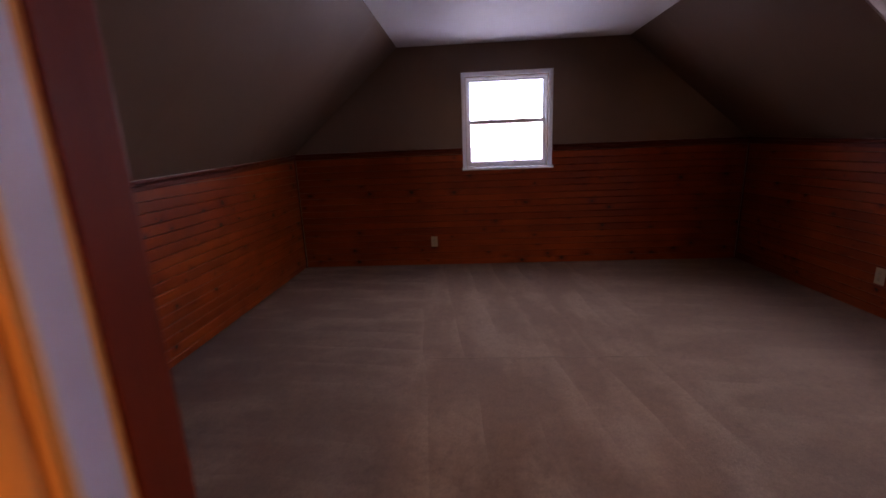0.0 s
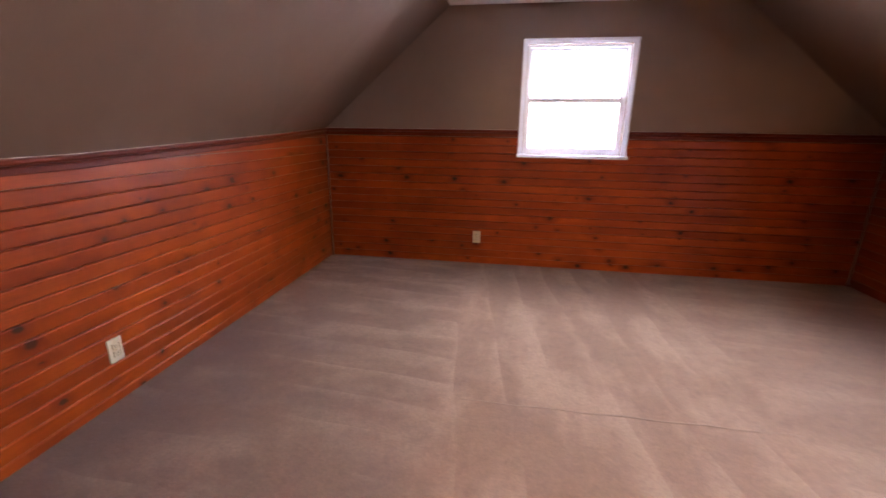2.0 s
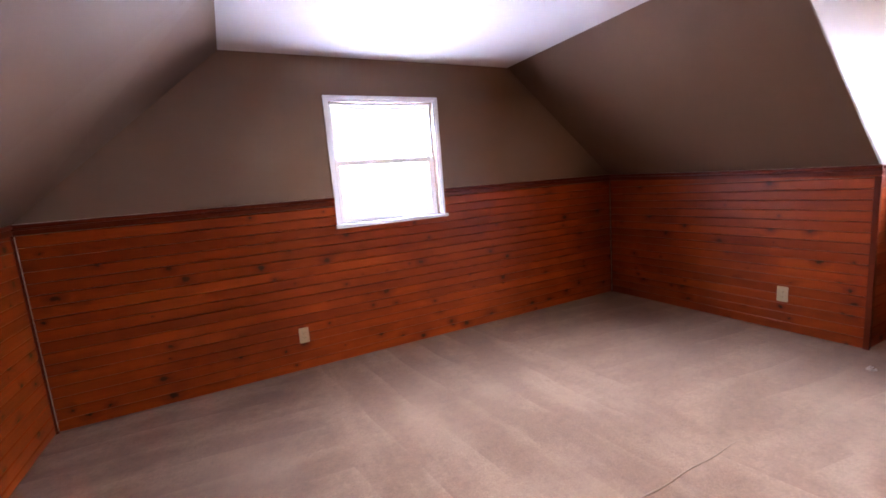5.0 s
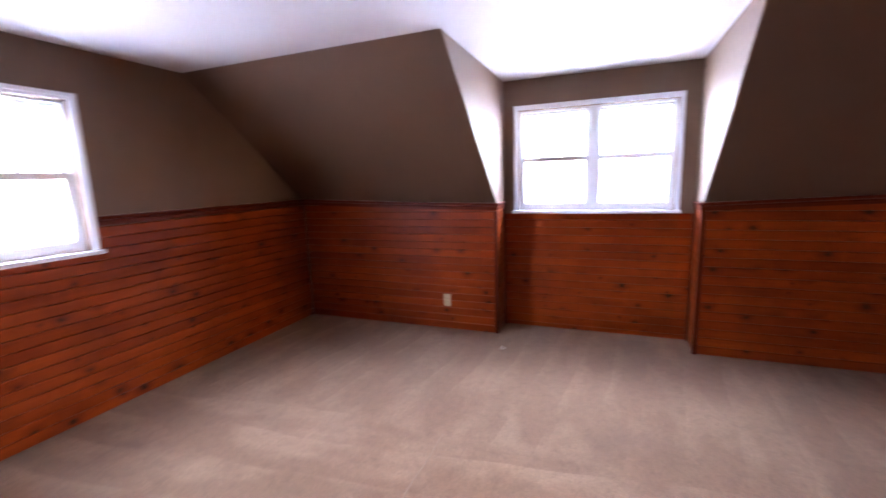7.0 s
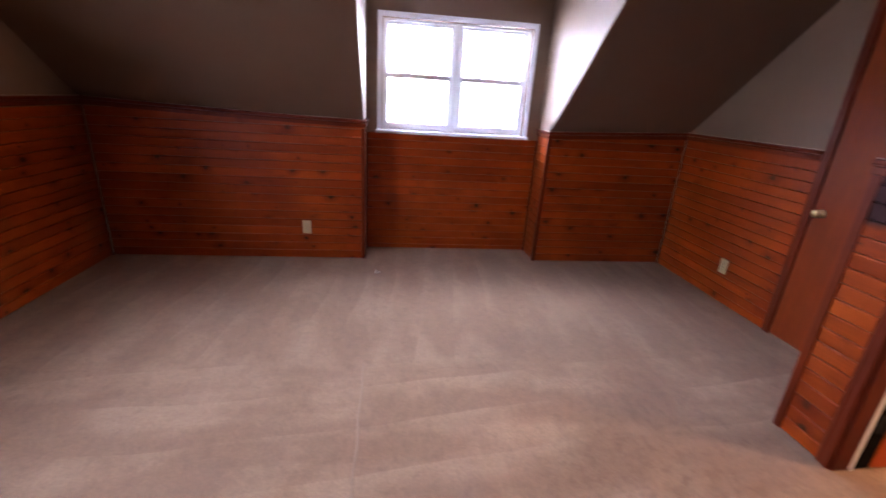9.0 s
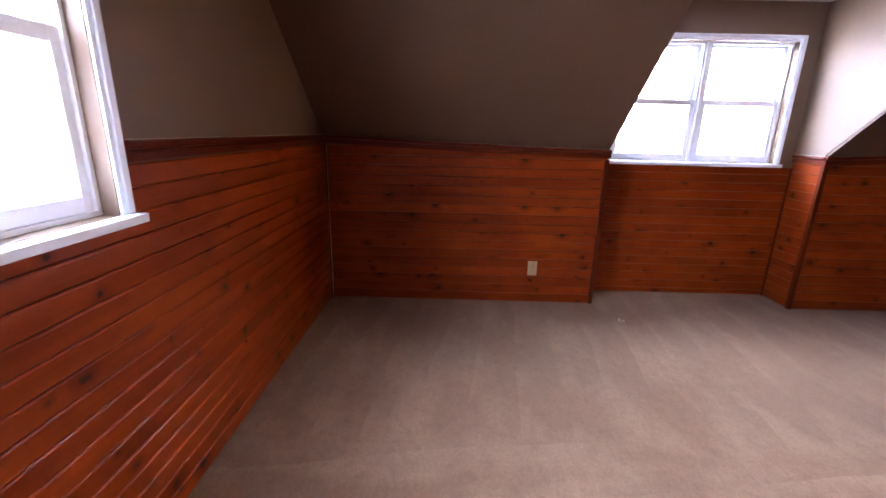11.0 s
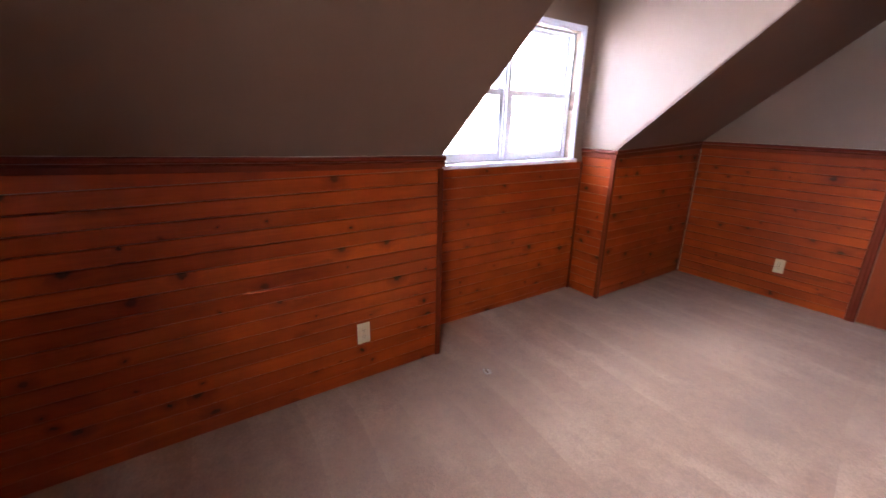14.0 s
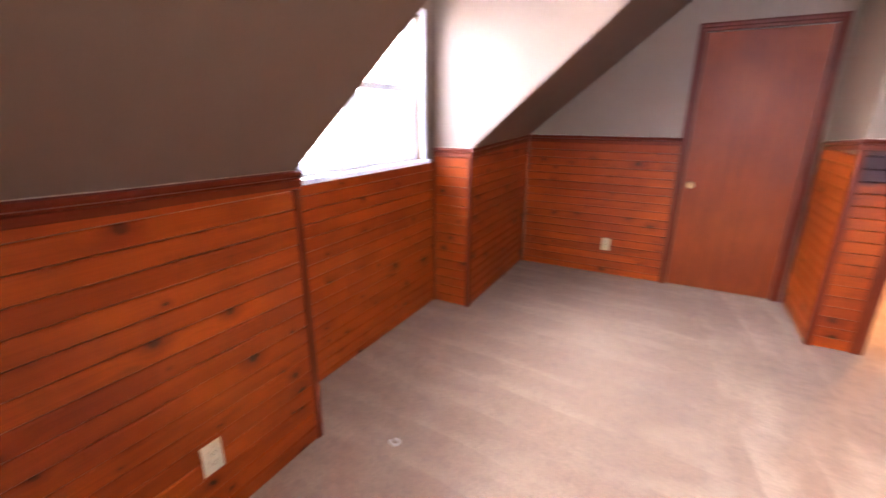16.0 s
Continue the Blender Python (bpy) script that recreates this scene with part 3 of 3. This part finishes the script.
CD0, CD1, CDZ = 2.695, 3.588, 2.135
door = tagged(new("door_1"), "closed flush closet door in reddish stained wood", "door", kind="structure")
part("door_casing", casing(bmesh.new(), 1, CD0, CD1, CDZ, YB - T + 0.0005), TRIM_Z, door, "moulded stained door casing")
part("door_leaf", boxed(CD0 + 0.066, CD1 - 0.066, YB - T - 0.02, YB - T + 0.005, 0.012, CDZ - 0.068, bevel=0.002), DOOR_WOOD, door)
knob(door, 3.468, YB - T + 0.005, 0.905, 1)

# ---------------------------------------------------------------- entry doorway
entry = tagged(new("door_2"), "stained wooden doorway, its flush door standing open", "door", kind="structure")
part("door_casing", casing(bmesh.new(), 1, DX0 - 0.07, DX1 + 0.075, 2.14, YE - T + 0.0005), TRIM_Z, entry, "moulded stained door casing")
yj0, yj1 = YE - T - 0.115, YE - T
part("jamb", boxed(DX0 - 0.019, DX0 - 0.002, yj0, yj1 + 0.004, 0.0, 2.06), HONEY, entry, "honey coloured pine jamb")
part("door_stop", boxed(DX0 - 0.004, DX0 + 0.003, yj1 - 0.056, yj1 + 0.006, 0.0, 2.05, bevel=0.002), TRIM_Z, entry, "dark stained door stop")
part("weather_strip", boxed(DX0 - 0.004, DX0 + 0.002, yj1 - 0.107, yj1 - 0.069, 0.0, 2.05, bevel=0.002), GREY_STRIP, entry, "white strip along the jamb")
part("jamb", boxed(DX1 + 0.010, DX1 + 0.019, yj0, yj1 + 0.004, 0.0, 2.06), TRIM_Z, entry, "stained door jamb")
part("door_stop", boxed(DX1 + 0.002, DX1 + 0.012, yj1 - 0.078, yj1 + 0.006, 0.0, 2.05, bevel=0.002), TRIM_Z, entry, "dark stained door stop")
part("weather_strip", boxed(DX1 + 0.001, DX1 + 0.012, yj1 - 0.100, yj1 - 0.080, 0.0, 2.05, bevel=0.002), WHITE_PAINT, entry, "white strip along the jamb")
# added dark strip: the shade of the open hinge gap as a solid
part("door_seal", boxed(DX1 + 0.004, DX1 + 0.014, -4.524, yj1 - 0.102, 0.0, 2.05, bevel=0.003), GAP_BLACK, entry, "black strip in the shaded gap beside the hinges")
part("head_jamb", boxed(DX0 - 0.012, DX1 + 0.012, yj0, yj1 + 0.004, 2.05, 2.069), TRIM_X, entry)
part("hall_casing", casing(bmesh.new(), -1, DX0 - 0.075, DX1 + 0.075, 2.14, yj0 - 0.0005), HONEY, entry, "stained casing on the landing side")
leaf = part("door_leaf", boxed(DX1 - 0.002, DX1 + 0.034, -5.25, -4.525, 0.012, 2.04, bevel=0.002), LEAF_WOOD, entry, "flush stained door leaf swung open")
for z in (0.25, 1.0, 1.8):
    bm = bmesh.new()
    box(bm, DX1 + 0.001, DX1 + 0.006, -4.52, yj0 - 0.005, z - 0.045, z + 0.045)
    tube(bm, [(DX1 - 0.004, -4.490, z - 0.05), (DX1 - 0.004, -4.490, z + 0.05)], [0.008, 0.008], 10)
    part("hinge", bm, BLACK_METAL, leaf, "black butt hinge")

# ---------------------------------------------------------------- outlets
def outlet(P_at, u, n, label):
    """Duplex outlet: centre on the board face, u along the wall, n into the room."""
    ob = tagged(new("wall_outlet"), label, "outlet", group="wall outlets")
    U, N = Vector(u), Vector(n)
    M = Matrix((U, N, Vector((0, 0, 1)))).transposed().to_4x4()
    M.translation = P_at
    ob.matrix_world = M
    pl = part("cover_plate", boxed(-0.037, 0.037, 0.0, 0.006, -0.06, 0.06, bevel=0.003), IVORY, ob)
    for z in (-0.0195, 0.0195):
        r = part("receptacle", boxed(-0.017, 0.017, 0.0058, 0.008, z - 0.0145, z + 0.0145, bevel=0.004), IVORY, pl)
        bm = bmesh.new()
        for x, h in ((-0.0065, 0.0045), (0.0065, 0.0038)):
            box(bm, x - 0.0013, x + 0.0013, 0.0078, 0.0084, z - h + 0.002, z + h + 0.002)
        tube(bm, [(0, 0.0078, z - 0.008), (0, 0.0084, z - 0.008)], [0.0025, 0.0025], 8)
        part("slots", bm, SLOT, pl)
    part("screw", tube(bmesh.new(), [(0, 0.0055, 0), (0, 0.0072, 0)], [0.0032, 0.0028], 10), BRASS, pl)
    return ob


outlet((1.563, -0.001, 0.277), (-1, 0, 0), (0, -1, 0), "ivory duplex outlet on the pine panelled gable wall")
outlet((XL + 0.001, -2.531, 0.268), (0, -1, 0), (1, 0, 0), "ivory duplex outlet low on the pine knee wall")
outlet((XR - 0.001, -1.640, 0.294), (0, 1, 0), (-1, 0, 0), "ivory duplex outlet on pine boards beside the dormer")
outlet((XL + 0.001, -3.115, 0.260), (0, -1, 0), (1, 0, 0), "second ivory outlet low on the pine knee wall")
outlet((4.072, YB + 0.001, 0.297), (1, 0, 0), (0, 1, 0), "ivory duplex outlet near the closet door")

# ---------------------------------------------------------------- carpet details
bm = bmesh.new()
pts = [(1.69 + 1.553 * i / 40, -2.242 + 0.004 * math.sin(i * 0.7) + 0.006 * (i / 40) ** 2, 0.002 * math.sin(math.pi * i / 40)) for i in range(41)]
tube(bm, pts, [0.002 + 0.0045 * math.sin(math.pi * i / 40) ** 0.6 * (0.8 + 0.2 * math.sin(i * 1.7)) for i in range(41)], 8)
for v in bm.verts:
    v.co.z *= 0.55
part("carpet_crease", bm, CREASE, floor, "raised crease along a carpet seam", smooth=True)
bm = bmesh.new()
ring = [(4.56 + 0.024 * math.cos(a), -2.272 + 0.017 * math.sin(a), 0.005 + 0.003 * math.sin(2.3 * a)) for a in [k * 5.4 / 16 for k in range(17)]]
tube(bm, ring, [0.005 + 0.004 * math.sin(k * 0.8) ** 2 for k in range(17)], 7)
tagged(finish("lint_curl", bm, LINT, smooth=True), "small pale curl of lint on the carpet", "lint")

# ---------------------------------------------------------------- outside
tagged(finish("ground", boxed(-900, 900, -900, 900, -3.4, -3.0), SNOW), "snow covered ground outside", "ground", kind="structure")


def bare_tree(x, y, h, seed):
    rng = random.Random(seed)
    tree = tagged(new("bare_tree"), "bare grey winter tree with thin branches", "tree", group="winter trees")
    tree.location = (x, y, -3.0)
    bm = bmesh.new()
    n = 8
    pts = [Vector((rng.uniform(-0.05, 0.05) * i, rng.uniform(-0.05, 0.05) * i, h * i / n - 0.05)) for i in range(n + 1)]
    rad = [0.16 * (1 - 0.85 * i / n) for i in range(n + 1)]
    tube(bm, pts, rad, 9)
    part("trunk", bm, BARK, tree, smooth=True)
    bm = bmesh.new()
    for k in range(16):
        i = rng.randint(2, n - 1)
        base, az, ln = pts[i], rng.uniform(0, math.tau), rng.uniform(0.9, 2.6)
        d = Vector((math.cos(az), math.sin(az), rng.uniform(0.1, 0.8))).normalized()
        limb = [base + d * ln * f + Vector((0, 0, 0.25 * f * f * ln)) for f in (0, 0.3, 0.65, 1.0)]
        tube(bm, limb, [rad[i] * 0.45, rad[i] * 0.32, rad[i] * 0.2, 0.006], 6)
        for f in (1, 2, 2, 3):
            e = Vector((rng.uniform(-1, 1), rng.uniform(-1, 1), rng.uniform(0, 0.9))).normalized() * rng.uniform(0.3, 0.9)
            tube(bm, [limb[f], limb[f] + e * 0.5, limb[f] + e + Vector((0, 0, 0.1))], [0.014, 0.009, 0.003], 5)
    part("crown", bm, BARK, tree, smooth=True)
    return tree


rng = random.Random(5)
for i in range(11):
    bare_tree(-1.5 + i * 0.95 + rng.uniform(-0.5, 0.5), 7 + rng.uniform(0, 14), rng.uniform(7, 10), 40 + i)
for i in range(6):
    bare_tree(15 + rng.uniform(0, 10), -12 + i * 3.1, rng.uniform(7, 10), 70 + i)

# ---------------------------------------------------------------- chair rails and corner strips
RAIL = [(0.0, -0.062), (0.012, -0.062), (0.014, -0.058), (0.014, -0.037), (0.008, -0.033), (0.008, -0.028), (0.019, -0.023), (0.023, -0.015), (0.020, -0.005), (0.010, 0.0), (0.0, 0.0)]
UP = Vector((0, 0, 1))


def rail(parent, a, b_, n, caulk=True):
    bm = sweep(bmesh.new(), RAIL, (0, 0, 0), Vector(b_) - Vector(a), n)
    ob = part("chair_rail", bm, TRIM_X if abs(a[0] - b_[0]) > abs(a[1] - b_[1]) else TRIM_Y, parent)
    ob.location = a
    if caulk:
        k = 40
        A, B, N = Vector(a), Vector(b_), Vector(n)
        rng_ = random.Random(round(A.x * 97 + A.y * 31))
        bead = tube(bmesh.new(), [A.lerp(B, i / k) + UP * 0.001 + N * (0.003 + 0.0015 * rng_.random()) for i in range(k + 1)], [0.0022 + 0.0028 * rng_.random() ** 2 for i in range(k + 1)], 6)
        part("caulk_bead", bead, CAULK, parent, "thin pale caulk line")
    return ob


TRIM_Y = wood("stained_trim_crosswise", (0.1224, 0.0158, 0.0029), (0.054, 0.0058, 0.0022), (0.02, 0.007, 0.004), 0.38, 0, knots=False)
for n_ in TRIM_Y.node_tree.nodes:
    if n_.type == "VECT_MATH" and n_.operation == "MULTIPLY":
        v = n_.inputs[1].default_value
        n_.inputs[1].default_value = (v[1], v[0], v[2])

rail(wall_n, (XL, 0, CAPW), (GW[0] - 0.002, 0, (CAPW + CAPG) / 2), (0, -1, 0))
rail(wall_n, (GW[1] + 0.002, 0, CAPG), (XR, 0, CAPG), (0, -1, 0))
for (ya, za), (yb_, zb) in zip(WEST, WEST[1:]):
    rail(wall_w, (XL, ya, za), (XL, yb_, zb), (1, 0, 0))
for (ya, za), (yb_, zb) in zip(EAST, EAST[1:]):
    rail(wall_e, (XR, ya, za), (XR, yb_ - (0.012 if yb_ == DY0 else 0.0), zb), (-1, 0, 0))
rail(wall_f, (XR, DY1 + 0.012, CAPD - 0.012), (XR, YB + 0.001, CAPB), (-1, 0, 0))
rail(wall_s, (CD1, YB, CAPB), (XR - 0.001, YB, CAPB), (0, 1, 0))
rail(wall_b, (BOXX, YB + 0.03, CAPB), (BOXX, YE + 0.012, CAPB + 0.045), (1, 0, 0))
rail(wall_t, (DX1 + 0.076, YE, CAPB + 0.045), (BOXX + 0.012, YE, CAPB + 0.045), (0, 1, 0))
rail(wall_t, (XL + 0.001, YE, WEST[-1][1]), (DX0 - 0.071, YE, WEST[-1][1]), (0, 1, 0))
rail(cheeks[1], (XR, DY0, CAPD), (XD - 0.001, DY0, CAPD), (0, -1, 0))
rail(cheeks[3], (XR, DY1, CAPD - 0.012), (XD - 0.001, DY1, CAPD - 0.012), (0, 1, 0))


def strip(parent, x, y, sx, sy, z1, w=0.016):
    """Upright corner strip: from the corner (x, y) it fills w towards (sx, sy)."""
    x0, x1, y0, y1 = min(x, x + sx * w), max(x, x + sx * w), min(y, y + sy * w), max(y, y + sy * w)
    return part("corner_strip", boxed(x0, x1, y0, y1, 0.0, z1, bevel=0.004), TRIM_Z, parent)


strip(wall_n, XL, 0, 1, -1, CAPW - 0.064)
strip(wall_n, XR, 0, -1, -1, CAPG - 0.064)
strip(wall_s, XR, YB, -1, 1, CAPB - 0.064)
strip(wall_b, BOXX, YB, 1, 1, CAPB - 0.064, 0.012)
strip(wall_d, XD, DY0, -1, -1, DW[2] - 0.002)
strip(wall_d, XD, DY1, -1, 1, DW[2] - 0.002)
for x, y, z in ((XL + 0.018, -0.018, CAPW), (XR - 0.018, -0.018, CAPG), (XR - 0.018, YB + 0.018, CAPB)):
    part("caulk_bead", tube(bmesh.new(), [(x, y, 0.02), (x, y, z - 0.07)], [0.0026, 0.0022], 6), CAULK, wall_n if y > -1 else wall_s, "thin pale caulk line")
for y, s in ((DY0, 1), (DY1, -1)):
    part("corner_strip", boxed(XR - 0.008, XR + 0.026, min(y - s * 0.008, y + s * 0.026), max(y - s * 0.008, y + s * 0.026), 0.0, CAPD - 0.07, bevel=0.006), TRIM_Z, wall_e)
part("corner_strip", boxed(BOXX - 0.032, BOXX + 0.008, YE - 0.032, YE + 0.008, 0.0, CAPB - 0.018, bevel=0.006), TRIM_Z, wall_t)

# ---------------------------------------------------------------- pine boards
REVEAL = 0.0725
MESHES = {}


def board_mesh(length, h):
    key = (round(length, 3), round(h, 4))
    if key not in MESHES:
        prof = [(0.0, 0.0), (0.0, h), (T - 0.0044, h - 0.0004), (T - 0.0034, h - 0.0014), (T - 0.0020, h - 0.0036), (T - 0.0005, h - 0.0062), (T, h - 0.0090), (T, 0.0058), (T - 0.0014, 0.0042), (T - 0.0046, 0.0018)]
        bm = bmesh.new()
        sweep(bm, prof, (0, 0, 0), (length, 0, 0), (0, 1, 0))
        bmesh.ops.recalc_face_normals(bm, faces=bm.faces)
        me = bpy.data.meshes.new("board")
        bm.to_mesh(me)
        bm.free()
        me.materials.append(PINE)
        MESHES[key] = me
    return MESHES[key]


def board(parent, p, u, n, length, h, mat=None):
    me = board_mesh(length, h)
    if mat:
        me = me.copy()
        me.materials[0] = mat
    ob = new("board", me)
    M = Matrix((Vector(u), Vector(n), UP)).transposed().to_4x4()
    M.translation = p
    ob.parent = parent
    ob.matrix_world = M
    return ob


def cut_board(parent, start, U, N, z, h, top):
    """A board whose upper edge is cut to the line top, a list of (along, height)."""
    pts = []
    for (a0, t0), (a1, t1) in zip(top, top[1:]):
        for i in range(9):
            a = a0 + (a1 - a0) * i / 8
            pts.append((a, min(z + h - 0.003, t0 + (t1 - t0) * i / 8)))
    pts = [p for p in pts if p[1] > z + 0.006]
    if len(pts) < 2:
        return
    ring = [(pts[0][0], z + 0.003), (pts[-1][0], z + 0.003)] + pts[::-1]
    flat = [ring[0]]
    for p in ring[1:]:
        if (Vector(p) - Vector(flat[-1])).length > 1e-4:
            flat.append(p)
    bm = prism(bmesh.new(), [(a, 0.0, t) for a, t in flat], (0, T - 0.0008, 0))
    ob = part("board", bm, PINE, parent)
    M = Matrix((U, N, UP)).transposed().to_4x4()
    M.translation = Vector(start) - N * T
    ob.matrix_world = M


def panelling(parent, start, n, length, top, gap=None, dark_from=None, phase=0.0, line=None):
    """Boards on a wall: start is a point of the board face at the floor; boards run along n x up. line: a sloping top."""
    N = Vector(n)
    U = N.cross(UP)
    z = 0.001
    first = True
    low = min(t for a, t in line) if line else 9.0
    while z < top - 0.012:
        h = (REVEAL - phase) if first else REVEAL
        first = False
        if z + h > low:
            cut_board(parent, start, U, N, z, h, line)
            z += h
            continue
        h = min(h, top - z)
        runs = [(0.0, length)]
        if gap and z + h > gap[2]:
            runs = [(0.0, gap[0]), (gap[1], length)]
            if z < gap[2] - 0.008:
                board(parent, Vector(start) - N * T + U * gap[0] + UP * z, U, N, gap[1] - gap[0], gap[2] - z)
        for a, c in runs:
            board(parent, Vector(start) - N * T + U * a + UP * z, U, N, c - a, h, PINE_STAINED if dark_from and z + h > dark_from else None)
        z += h


panelling(wall_n, (XR, 0, 0), (0, -1, 0), XR - XL, CAPG - 0.058, gap=(XR - GW[1], XR - GW[0], GW[2] - 0.002))
panelling(wall_w, (XL, 0, 0), (1, 0, 0), -YE, 1.30, phase=0.02, line=[(-y, z - 0.04) for y, z in WEST])
panelling(wall_e, (XR, DY0, 0), (-1, 0, 0), -DY0, 1.30, line=[(y - DY0, z - 0.04) for y, z in EAST[::-1]])
panelling(wall_f, (XR, YB, 0), (-1, 0, 0), DY1 - YB, 1.30, line=[(0.0, CAPB - 0.04), (DY1 - YB, CAPD - 0.05)])
panelling(wall_s, (CD1 + 0.001, YB, 0), (0, 1, 0), XR - CD1 - 0.001, CAPB - 0.058, phase=0.01)
panelling(wall_b, (BOXX, YE, 0), (1, 0, 0), YE - YB, CAPB - 0.05)
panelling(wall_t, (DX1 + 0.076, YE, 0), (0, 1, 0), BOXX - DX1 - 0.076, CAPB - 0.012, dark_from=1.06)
panelling(wall_t, (XL, YE, 0), (0, 1, 0), DX0 - 0.071 - XL, WEST[-1][1] - 0.058)
panelling(wall_d, (XD, DY1, 0), (-1, 0, 0), DY0 - DY1, DW[2] - 0.002, phase=0.03)
panelling(cheeks[1], (XD, DY0, 0), (0, -1, 0), XD - XR, CAPD - 0.055)
panelling(cheeks[3], (XR, DY1, 0), (0, 1, 0), XD - XR, CAPD - 0.065)
